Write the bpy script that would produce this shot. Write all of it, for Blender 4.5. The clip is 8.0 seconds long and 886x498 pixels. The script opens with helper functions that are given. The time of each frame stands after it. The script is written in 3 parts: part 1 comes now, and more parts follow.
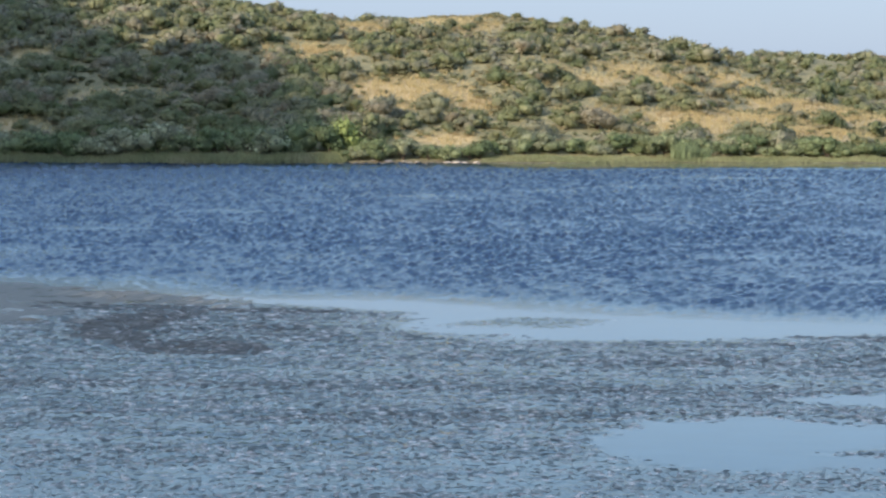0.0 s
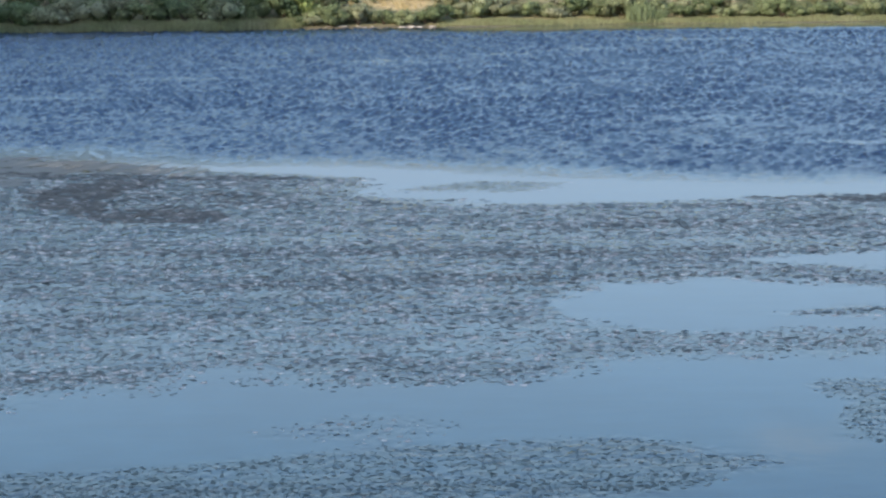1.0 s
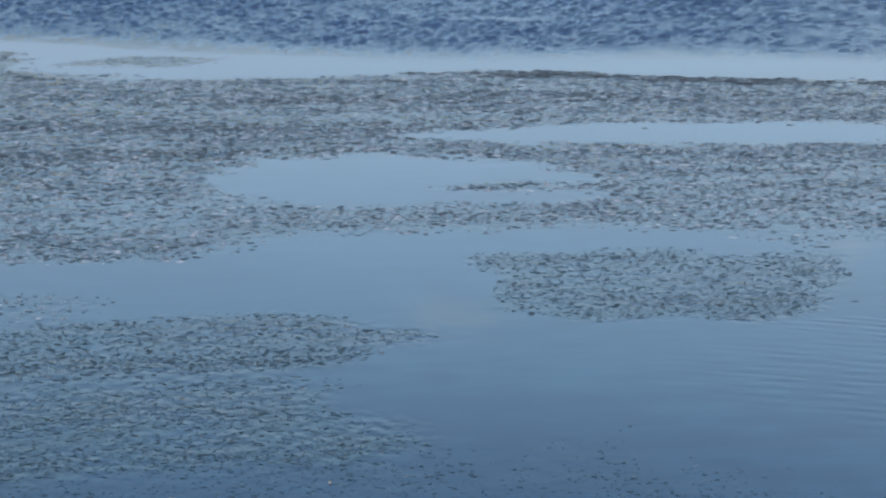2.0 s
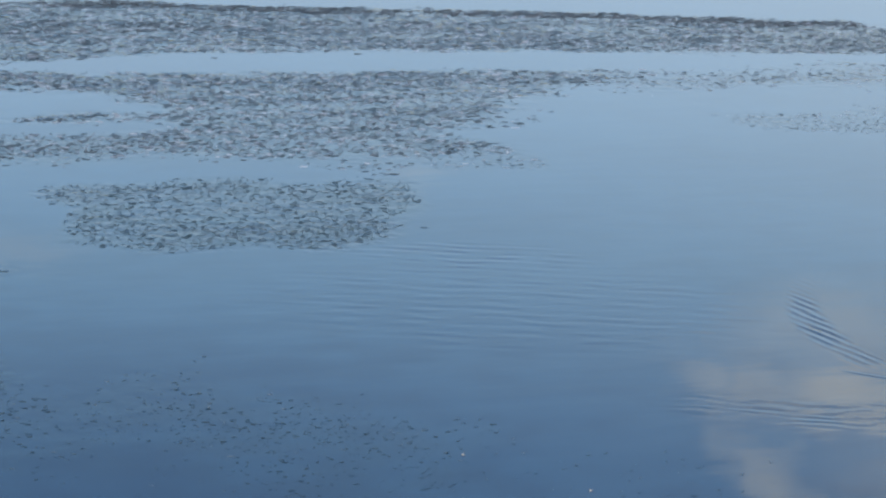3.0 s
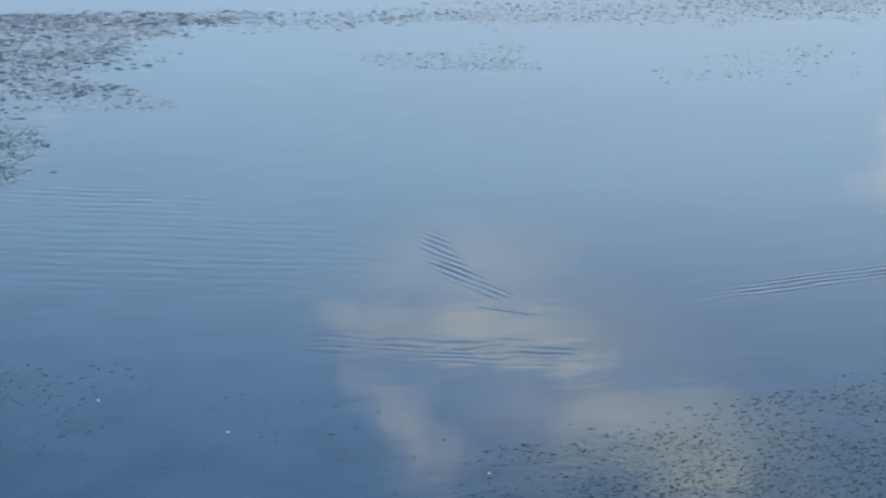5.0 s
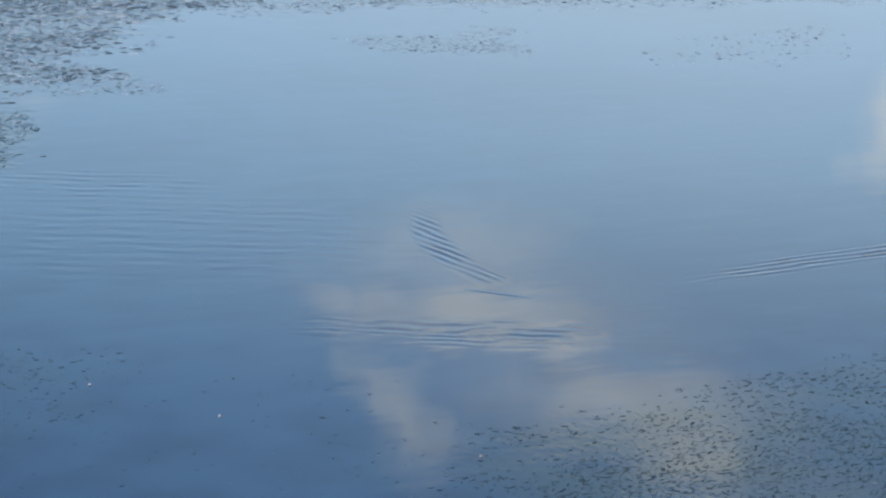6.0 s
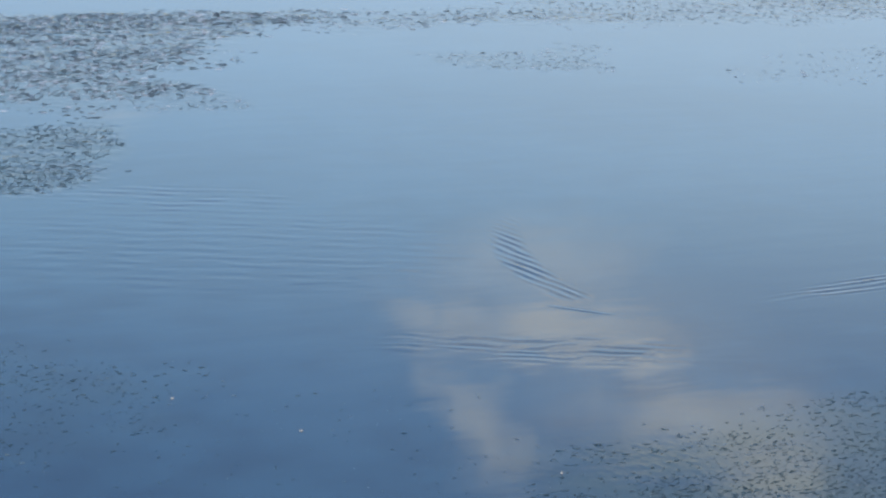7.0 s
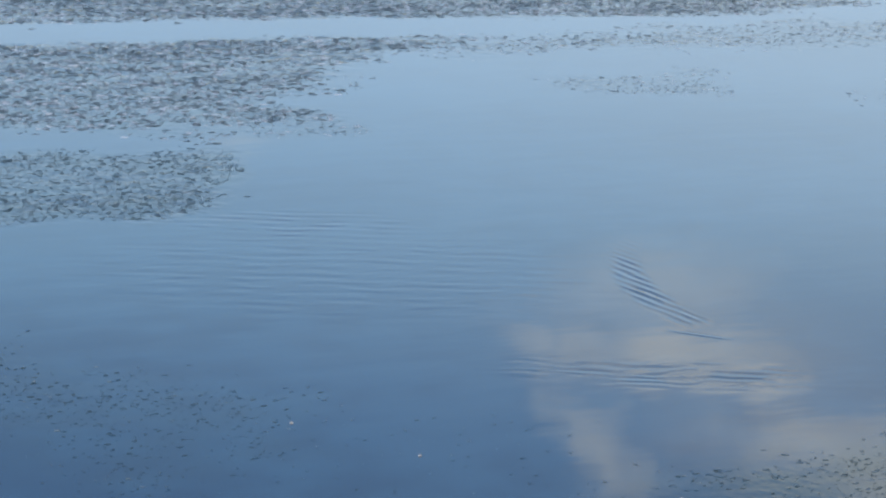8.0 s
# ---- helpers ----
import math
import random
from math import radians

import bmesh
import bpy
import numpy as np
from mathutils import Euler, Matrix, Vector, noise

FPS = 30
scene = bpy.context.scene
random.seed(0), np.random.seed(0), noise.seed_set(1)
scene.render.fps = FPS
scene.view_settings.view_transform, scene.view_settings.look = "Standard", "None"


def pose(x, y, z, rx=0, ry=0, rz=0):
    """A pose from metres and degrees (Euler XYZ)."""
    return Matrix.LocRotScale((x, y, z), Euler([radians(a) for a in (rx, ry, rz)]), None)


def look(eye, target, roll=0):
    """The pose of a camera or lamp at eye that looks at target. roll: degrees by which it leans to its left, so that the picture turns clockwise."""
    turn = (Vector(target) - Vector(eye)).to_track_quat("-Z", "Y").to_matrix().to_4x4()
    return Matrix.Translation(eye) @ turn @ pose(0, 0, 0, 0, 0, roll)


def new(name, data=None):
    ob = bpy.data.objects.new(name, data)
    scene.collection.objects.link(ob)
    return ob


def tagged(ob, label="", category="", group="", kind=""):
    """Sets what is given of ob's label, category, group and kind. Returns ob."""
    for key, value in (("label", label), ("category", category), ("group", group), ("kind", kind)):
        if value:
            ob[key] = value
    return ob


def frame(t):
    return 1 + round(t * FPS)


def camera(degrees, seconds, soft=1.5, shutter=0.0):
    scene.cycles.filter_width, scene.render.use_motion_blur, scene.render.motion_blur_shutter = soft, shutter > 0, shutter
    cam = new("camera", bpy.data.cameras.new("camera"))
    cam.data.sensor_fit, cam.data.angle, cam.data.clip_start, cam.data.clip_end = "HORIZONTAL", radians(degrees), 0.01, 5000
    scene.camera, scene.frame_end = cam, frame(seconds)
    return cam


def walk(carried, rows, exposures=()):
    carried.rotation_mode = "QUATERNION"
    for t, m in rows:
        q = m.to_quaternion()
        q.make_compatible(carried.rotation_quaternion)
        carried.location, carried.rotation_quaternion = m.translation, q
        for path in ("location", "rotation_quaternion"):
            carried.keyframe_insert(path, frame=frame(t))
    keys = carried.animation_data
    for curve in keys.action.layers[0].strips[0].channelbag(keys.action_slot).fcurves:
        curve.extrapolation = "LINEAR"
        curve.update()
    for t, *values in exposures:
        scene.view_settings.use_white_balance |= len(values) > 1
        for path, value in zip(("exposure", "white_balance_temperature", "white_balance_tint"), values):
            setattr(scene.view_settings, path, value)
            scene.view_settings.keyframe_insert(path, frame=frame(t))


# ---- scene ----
# The camera stands on the bank and turns: seconds, yaw to the left, pitch up, and rise of its right side, in degrees.
EYE = 8.0
cam = camera(20.21, 8.0, soft=2.5)
TURNS = [
    (0.0, -0.000, -3.460, 0.000),
    (0.5, 0.354, -4.919, -0.133),
    (1.0, -0.964, -6.577, -0.753),
    (1.2, -1.980, -7.104, -0.898),
    (2.3, -11.997, -10.269, 0.628),
    (2.5, -13.966, -10.678, 0.743),
    (3.0, -18.957, -10.987, 0.972),
    (3.5, -22.986, -11.350, 1.400),
    (4.0, -25.414, -11.980, 1.523),
    (4.5, -26.808, -12.017, 1.632),
    (4.7, -27.218, -12.010, 1.623),
    (5.8, -28.016, -12.563, 1.377),
    (6.0, -27.834, -12.551, 1.372),
    (6.5, -26.670, -12.349, 1.342),
    (7.0, -25.883, -12.220, 1.290),
    (7.5, -25.055, -12.104, 1.152),
    (8.0, -23.083, -11.694, 0.641),
]


def aim(yaw, pitch, lean):
    """The pose of the camera at its stand, from its turn in degrees."""
    return pose(0, 0, EYE, 0, 0, yaw) @ pose(0, 0, 0, 90 + pitch, 0, 0) @ pose(0, 0, 0, 0, 0, lean)


walk(cam, [(t, aim(y, p, r)) for t, y, p, r in TURNS], exposures=[(0.0, 0.75, 6500, 10), (0.5, 0.79, 6500, 10), (1.0, 0.72, 6500, 10), (2.5, 0.62, 6500, 10), (3.0, 0.71, 6500, 10), (3.5, 0.70, 6500, 10), (4.5, 0.82, 6500, 10), (6.0, 0.86, 6500, 10), (8.0, 0.85, 6500, 10)])

# ---- sky and sun ----
SUN_AZ, SUN_EL = -135.0, 24.0      # degrees, to the right of straight ahead; above the horizon


def nodes_of(tree):
    return tree.nodes, tree.links


world = bpy.data.worlds.new("sky")
scene.world = world
world.use_nodes = True
wn, wl = nodes_of(world.node_tree)
sky = wn.new("ShaderNodeTexSky")
sky.sky_type = "NISHITA"
sky.sun_disc = False
sky.sun_elevation, sky.sun_rotation = radians(SUN_EL), radians(SUN_AZ)
sky.air_density, sky.dust_density, sky.ozone_density = 1.0, 1.2, 3.4
way = wn.new("ShaderNodeTexCoord")
wobble = wn.new("ShaderNodeTexNoise")
wobble.inputs["Scale"].default_value, wobble.inputs["Detail"].default_value = 30.0, 7.0
wl.new(way.outputs["Generated"], wobble.inputs["Vector"])
shift = wn.new("ShaderNodeVectorMath")
shift.operation = "MULTIPLY_ADD"
shift.inputs[1].default_value = (0.07, 0.07, 0.022)
wl.new(wobble.outputs["Color"], shift.inputs[0])
wl.new(way.outputs["Generated"], shift.inputs[2])


def cloud_lobe(az, el, wide, high, much, slant=0.0):
    """A bank of cloud in the sky round a bearing and a height, in degrees."""
    a, e = radians(az), radians(el)
    centre = Vector((math.sin(a) * math.cos(e), math.cos(a) * math.cos(e), math.sin(e)))
    side = Vector((math.cos(a), -math.sin(a), 0))
    over = side.cross(Vector((math.sin(a), math.cos(a), 0))) * (1 if side.cross(Vector((math.sin(a), math.cos(a), 0))).z > 0 else -1)
    c, s = math.cos(radians(slant)), math.sin(radians(slant))
    one, two = side * c + over * s, over * c - side * s
    off = wn.new("ShaderNodeVectorMath")
    off.operation = "SUBTRACT"
    off.inputs[1].default_value = centre + Vector((0.035, 0.035, 0.011))
    wl.new(shift.outputs[0], off.inputs[0])
    squares = []
    for axis, size in ((one, wide), (two, high)):
        dot = wn.new("ShaderNodeVectorMath")
        dot.operation = "DOT_PRODUCT"
        dot.inputs[1].default_value = axis / math.sin(radians(size))
        wl.new(off.outputs[0], dot.inputs[0])
        sq = wn.new("ShaderNodeMath")
        sq.operation = "MULTIPLY"
        wl.new(dot.outputs["Value"], sq.inputs[0])
        wl.new(dot.outputs["Value"], sq.inputs[1])
        squares.append(sq)
    total = wn.new("ShaderNodeMath")
    wl.new(squares[0].outputs[0], total.inputs[0])
    wl.new(squares[1].outputs[0], total.inputs[1])
    fade = wn.new("ShaderNodeMath")
    fade.operation = "POWER"
    fade.inputs[0].default_value = 0.36
    wl.new(total.outputs[0], fade.inputs[1])
    fall = wn.new("ShaderNodeMath")
    fall.operation = "MULTIPLY"
    fall.inputs[1].default_value = much
    wl.new(fade.outputs[0], fall.inputs[0])
    return fall.outputs[0]


cloud = None
for lobe in ((28.5, 14.0, 2.9, 0.78, 0.66), (30.3, 14.6, 1.5, 0.55, 0.78), (25.6, 13.8, 1.0, 0.45, 0.40), (26.9, 16.3, 0.75, 1.5, 0.55, -40.0), (32.0, 15.9, 3.4, 0.95, 0.68), (28.5, 12.6, 2.8, 1.3, 0.36), (30.8, 14.6, 4.6, 2.6, 0.26),
             (38.2, 9.4, 1.0, 1.2, 0.55), (17.8, 9.1, 1.2, 0.35, 0.17), (9.3, 10.9, 1.0, 0.4, 0.12), (24.6, 13.2, 1.6, 0.8, 0.12), (36.0, 18.0, 3.0, 1.2, 0.2), (33.9, 17.0, 1.6, 0.95, 0.70), (34.0, 11.0, 12.0, 8.0, 0.13)):
    value = cloud_lobe(*lobe)
    if cloud is None:
        cloud = value
    else:
        both = wn.new("ShaderNodeMath")
        both.operation = "MAXIMUM"
        wl.new(cloud, both.inputs[0])
        wl.new(value, both.inputs[1])
        cloud = both.outputs[0]
SKY = 0.135
haze = wn.new("ShaderNodeMix")     # thin high cloud over the whole sky
haze.data_type = "RGBA"
height_of = wn.new("ShaderNodeSeparateXYZ")
wl.new(way.outputs["Generated"], height_of.inputs[0])
tint = wn.new("ShaderNodeValToRGB")
stops = tint.color_ramp.elements
while len(stops) < 6:
    stops.new(0.5)
for stop, (at, colour) in zip(stops, ((0.05, (0.196, 0.247, 0.347)), (0.13, (0.240, 0.343, 0.460)), (0.20, (0.212, 0.340, 0.464)), (0.275, (0.119, 0.198, 0.329)), (0.40, (0.136, 0.208, 0.345)), (0.80, (0.340, 0.430, 0.580)))):
    stop.position, stop.color = at, (*colour, 1)
wl.new(height_of.outputs["Z"], tint.inputs["Fac"])
glow_of = wn.new("ShaderNodeVectorMath")
glow_of.operation = "SCALE"
glow_of.inputs["Scale"].default_value = 10.0
wl.new(tint.outputs["Color"], glow_of.inputs[0])
wl.new(glow_of.outputs[0], haze.inputs["B"])
sunward = wn.new("ShaderNodeVectorMath")       # the veil is thinner towards the sun, where the sky is brightest
sunward.operation = "DOT_PRODUCT"
sunward.inputs[1].default_value = (math.sin(radians(SUN_AZ)) * math.cos(radians(SUN_EL)), math.cos(radians(SUN_AZ)) * math.cos(radians(SUN_EL)), math.sin(radians(SUN_EL)))
wl.new(way.outputs["Generated"], sunward.inputs[0])
thin = wn.new("ShaderNodeMapRange")
thin.interpolation_type = "SMOOTHSTEP"
for key, v in (("From Min", -0.2), ("From Max", 0.9), ("To Min", 0.78), ("To Max", 0.05)):
    thin.inputs[key].default_value = v
wl.new(sunward.outputs["Value"], thin.inputs["Value"])
wl.new(thin.outputs["Result"], haze.inputs["Factor"])
wl.new(sky.outputs["Color"], haze.inputs["A"])
veil = wn.new("ShaderNodeMix")
veil.data_type = "RGBA"
veil.inputs["B"].default_value = (6.5, 6.35, 5.5, 1)
wl.new(cloud, veil.inputs["Factor"])
wl.new(haze.outputs["Result"], veil.inputs["A"])
wn["Background"].inputs["Strength"].default_value = SKY
wl.new(veil.outputs["Result"], wn["Background"].inputs["Color"])

sun = new("sun", bpy.data.lights.new("sun", "SUN"))
sun.data.energy, sun.data.angle, sun.data.color = 3.1, radians(0.6), (1.0, 0.85, 0.66)
_a, _e = radians(SUN_AZ), radians(SUN_EL)
SUNWARD = Vector((math.sin(_a) * math.cos(_e), math.cos(_a) * math.cos(_e), math.sin(_e)))
sun.matrix_world = look(SUNWARD * 500, (0, 0, 0))


# ---- materials ----
def material(name, rough=0.8, ior=1.45):
    """A new node material: its nodes, links and shader."""
    m = bpy.data.materials.new(name)
    m.use_nodes = True
    n, l = nodes_of(m.node_tree)
    s = n["Principled BSDF"]
    s.inputs["Roughness"].default_value, s.inputs["IOR"].default_value = rough, ior
    return m, n, l, s


def noise_node(n, l, scale, detail=4.0, vector=None, stretch=None):
    """A noise of so many swells to the metre, in world metres."""
    t = n.new("ShaderNodeTexNoise")
    t.inputs["Scale"].default_value, t.inputs["Detail"].default_value = scale, detail
    if vector is None:
        g = n.new("ShaderNodeNewGeometry")
        vector = g.outputs["Position"]
    if stretch:
        v = n.new("ShaderNodeVectorMath")
        v.operation = "MULTIPLY"
        v.inputs[1].default_value = stretch
        l.new(vector, v.inputs[0])
        vector = v.outputs[0]
    l.new(vector, t.inputs["Vector"])
    return t.outputs["Fac"]


def ramp(n, l, value, stops):
    r = n.new("ShaderNodeValToRGB")
    e = r.color_ramp.elements
    while len(e) < len(stops):
        e.new(0.5)
    for k, (at, colour) in zip(e, stops):
        k.position, k.color = at, (*colour, 1)
    l.new(value, r.inputs["Fac"])
    return r.outputs["Color"]


def math_node(n, l, op, a, b=None, c=None):
    m = n.new("ShaderNodeMath")
    m.operation = op
    for i, v in enumerate((a, b, c)):
        if v is None:
            continue
        if isinstance(v, (int, float)):
            m.inputs[i].default_value = v
        else:
            l.new(v, m.inputs[i])
    return m.outputs[0]


def span(n, l, value, low, high, to_low=0.0, to_high=1.0):
    m = n.new("ShaderNodeMapRange")
    m.interpolation_type = "SMOOTHSTEP"
    for key, v in (("From Min", low), ("From Max", high), ("To Min", to_low), ("To Max", to_high)):
        m.inputs[key].default_value = v
    l.new(value, m.inputs["Value"])
    return m.outputs["Result"]


def mixed(n, l, factor, a, b):
    m = n.new("ShaderNodeMix")
    m.data_type = "RGBA"
    for key, v in (("Factor", factor), ("A", a), ("B", b)):
        if isinstance(v, (tuple, float)):
            m.inputs[key].default_value = (*v, 1) if isinstance(v, tuple) else v
        else:
            l.new(v, m.inputs[key])
    return m.outputs["Result"]


def leaf_material(name, stops, by="object", rough=0.7, spread=0.45):
    """Foliage: a hue for each plant, and a lighter or darker tone from leaf clump to leaf clump."""
    m, n, l, s = material(name, rough)
    info = n.new("ShaderNodeObjectInfo") if by == "object" else None
    geo = n.new("ShaderNodeNewGeometry")
    hue = ramp(n, l, info.outputs["Random"] if info else noise_node(n, l, 0.22, 2.0), stops)
    tone = n.new("ShaderNodeHueSaturation")
    value = n.new("ShaderNodeMapRange")
    value.inputs["To Min"].default_value, value.inputs["To Max"].default_value = 1 - spread, 1 + spread
    l.new(geo.outputs["Random Per Island"], value.inputs["Value"])
    l.new(value.outputs["Result"], tone.inputs["Value"])
    l.new(hue, tone.inputs["Color"])
    l.new(tone.outputs["Color"], s.inputs["Base Color"])
    glow = n.new("ShaderNodeBsdfTranslucent")
    l.new(tone.outputs["Color"], glow.inputs["Color"])
    both = n.new("ShaderNodeMixShader")
    both.inputs[0].default_value = 0.45
    l.new(s.outputs[0], both.inputs[1])
    l.new(glow.outputs[0], both.inputs[2])
    l.new(both.outputs[0], n["Material Output"].inputs["Surface"])
    return m


SCRUB = ((0.0, (0.165, 0.205, 0.100)), (0.25, (0.225, 0.255, 0.130)), (0.45, (0.300, 0.305, 0.165)), (0.6, (0.255, 0.270, 0.160)), (0.75, (0.330, 0.325, 0.230)), (0.88, (0.370, 0.345, 0.250)), (1.0, (0.300, 0.250, 0.165)))
SCRUB_FAR = tuple((0.30 + 0.40 * at, colour) for at, colour in SCRUB)
GREEN = ((0.0, (0.190, 0.250, 0.120)), (0.5, (0.290, 0.335, 0.175)), (1.0, (0.385, 0.400, 0.265)))
m_scrub = leaf_material("scrub_leaves", SCRUB, spread=0.22)
m_scrub_far = leaf_material("far_scrub_leaves", SCRUB_FAR, by="place", spread=0.24)
m_low = leaf_material("undergrowth", ((0.3, (0.182, 0.207, 0.100)), (0.45, (0.259, 0.263, 0.142)), (0.56, (0.330, 0.297, 0.165)), (0.68, (0.396, 0.336, 0.195)), (0.8, (0.253, 0.241, 0.136))), by="place", spread=0.28)
m_shore = leaf_material("shore_leaves", GREEN)
m_bright = leaf_material("young_leaves", ((0.0, (0.31, 0.38, 0.14)), (1.0, (0.33, 0.39, 0.15))))
m_reed = leaf_material("reeds", ((0.3, (0.30, 0.33, 0.175)), (0.55, (0.375, 0.385, 0.215)), (0.8, (0.43, 0.41, 0.26))), by="place")
m_reed_pale = leaf_material("pale_reeds", ((0.0, (0.27, 0.34, 0.18)), (1.0, (0.30, 0.36, 0.20))))
m_straw = leaf_material("dry_grass", ((0.3, (0.42, 0.33, 0.18)), (0.5, (0.55, 0.45, 0.235)), (0.7, (0.62, 0.53, 0.31))), by="place", spread=0.25)


def bark_material():
    m, n, l, s = material("bark", 0.9)
    l.new(ramp(n, l, noise_node(n, l, 9.0), ((0.3, (0.07, 0.05, 0.035)), (0.7, (0.16, 0.125, 0.09)))), s.inputs["Base Color"])
    return m


m_bark = bark_material()


def rock_material():
    m, n, l, s = material("pale_stone", 0.85)
    l.new(ramp(n, l, noise_node(n, l, 3.0, 8.0), ((0.3, (0.32, 0.28, 0.25)), (0.7, (0.62, 0.57, 0.52)))), s.inputs["Base Color"])
    return m


m_rock = rock_material()


def ground_material():
    """Sand and litter under the scrub, dry grass where the mesh says that it is dry."""
    m, n, l, s = material("hill_ground", 0.95)
    dry = n.new("ShaderNodeAttribute")
    dry.attribute_name = "dry"
    fine, broad = noise_node(n, l, 1.3, 8.0), noise_node(n, l, 0.09, 6.0)
    straw = ramp(n, l, fine, ((0.25, (0.31, 0.235, 0.125)), (0.5, (0.47, 0.365, 0.195)), (0.75, (0.61, 0.50, 0.29))))
    litter = ramp(n, l, fine, ((0.3, (0.19, 0.18, 0.10)), (0.55, (0.285, 0.262, 0.145)), (0.75, (0.38, 0.33, 0.19))))
    much = math_node(n, l, "ADD", dry.outputs["Fac"], math_node(n, l, "MULTIPLY_ADD", broad, 0.8, -0.42))
    colour = mixed(n, l, span(n, l, much, 0.25, 0.75), litter, straw)
    place = n.new("ShaderNodeSeparateXYZ")
    g = n.new("ShaderNodeNewGeometry")
    l.new(g.outputs["Position"], place.inputs[0])
    colour = mixed(n, l, span(n, l, place.outputs["Z"], 0.1, 0.5, 1.0, 0.0), colour, (0.17, 0.145, 0.095))
    l.new(colour, s.inputs["Base Color"])
    b = n.new("ShaderNodeBump")
    b.inputs["Strength"].default_value, b.inputs["Distance"].default_value = 0.8, 0.4
    l.new(fine, b.inputs["Height"])
    l.new(b.outputs["Normal"], s.inputs["Normal"])
    return m


m_ground = ground_material()


def water_material():
    """Lake water: still and mirror-like over and round the weed, ruffled by the wind further out, with a few wakes."""
    m, n, l, s = material("lake_water", 0.03, 1.333)
    g = n.new("ShaderNodeNewGeometry")
    place = n.new("ShaderNodeSeparateXYZ")
    l.new(g.outputs["Position"], place.inputs[0])
    x, y = place.outputs["X"], place.outputs["Y"]
    blow = n.new("ShaderNodeAttribute")
    blow.attribute_name = "wind"
    wind = blow.outputs["Fac"]
    chop = math_node(n, l, "MULTIPLY", noise_node(n, l, 1.0, 5.0, stretch=(6.5, 3.0, 1)), 0.125)
    height = math_node(n, l, "MULTIPLY", chop, wind)
    calm = math_node(n, l, "MULTIPLY", noise_node(n, l, 1.0, 2.0, stretch=(0.5, 1.2, 1)), 0.0022)
    height = math_node(n, l, "ADD", height, calm)
    loose = noise_node(n, l, 0.7, 2.0)
    # stems and leaves just under the surface dimple it
    under = n.new("ShaderNodeAttribute")
    under.attribute_name = "weed"
    dimples = None
    for stretch, deep, y0, y1, y2, y3 in (((9.0, 5.5, 1), 0.0017, 0, 1, 26, 36), ((4.4, 2.7, 1), 0.036, 26, 36, 46, 62), ((2.6, 1.4, 1), 0.098, 46, 62, 200, 210)):
        lump = math_node(n, l, "MULTIPLY_ADD", noise_node(n, l, 1.0, 3.0, stretch=stretch), deep, -0.5 * deep)
        lump = math_node(n, l, "MULTIPLY", lump, math_node(n, l, "MULTIPLY", span(n, l, y, y0, y1), span(n, l, y, y2, y3, 1.0, 0.0)))
        dimples = lump if dimples is None else math_node(n, l, "ADD", dimples, lump)
    dimples = math_node(n, l, "MULTIPLY", dimples, span(n, l, noise_node(n, l, 1.0, 3.0, stretch=(0.18, 0.5, 1)), 0.35, 0.65, 0.55, 1.35))
    height = math_node(n, l, "ADD", height, math_node(n, l, "MULTIPLY", dimples, under.outputs["Fac"]))

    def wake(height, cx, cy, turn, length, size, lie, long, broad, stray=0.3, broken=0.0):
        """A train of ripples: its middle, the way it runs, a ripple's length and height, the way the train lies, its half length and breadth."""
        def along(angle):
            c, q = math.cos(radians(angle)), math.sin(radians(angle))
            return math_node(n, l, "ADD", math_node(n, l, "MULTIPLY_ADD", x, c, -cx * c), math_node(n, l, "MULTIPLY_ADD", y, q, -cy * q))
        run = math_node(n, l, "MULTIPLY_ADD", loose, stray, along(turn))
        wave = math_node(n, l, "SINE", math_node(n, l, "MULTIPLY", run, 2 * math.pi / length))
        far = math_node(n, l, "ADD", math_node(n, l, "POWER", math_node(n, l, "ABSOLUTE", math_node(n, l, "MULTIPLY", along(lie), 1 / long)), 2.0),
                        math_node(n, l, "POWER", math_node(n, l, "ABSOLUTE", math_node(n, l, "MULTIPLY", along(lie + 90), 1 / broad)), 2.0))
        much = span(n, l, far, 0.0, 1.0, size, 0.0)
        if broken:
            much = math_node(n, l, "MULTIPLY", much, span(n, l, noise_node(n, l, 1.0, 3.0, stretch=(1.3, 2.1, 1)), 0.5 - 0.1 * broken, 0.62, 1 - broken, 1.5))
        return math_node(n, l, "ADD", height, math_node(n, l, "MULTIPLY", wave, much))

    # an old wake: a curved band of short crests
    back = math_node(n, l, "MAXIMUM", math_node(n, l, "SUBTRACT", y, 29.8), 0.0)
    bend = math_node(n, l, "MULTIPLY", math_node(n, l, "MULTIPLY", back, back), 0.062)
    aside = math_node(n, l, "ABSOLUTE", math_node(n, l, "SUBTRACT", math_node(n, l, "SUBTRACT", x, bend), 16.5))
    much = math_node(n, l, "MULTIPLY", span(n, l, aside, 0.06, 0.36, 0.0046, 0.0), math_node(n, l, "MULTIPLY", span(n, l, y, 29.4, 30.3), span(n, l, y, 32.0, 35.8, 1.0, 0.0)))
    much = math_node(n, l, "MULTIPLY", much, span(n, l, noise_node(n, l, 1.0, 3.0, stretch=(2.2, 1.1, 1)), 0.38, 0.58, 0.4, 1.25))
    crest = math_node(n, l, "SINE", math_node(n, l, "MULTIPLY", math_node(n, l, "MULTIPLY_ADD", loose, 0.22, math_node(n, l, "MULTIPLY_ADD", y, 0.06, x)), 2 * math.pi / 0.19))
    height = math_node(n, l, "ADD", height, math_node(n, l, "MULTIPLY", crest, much))
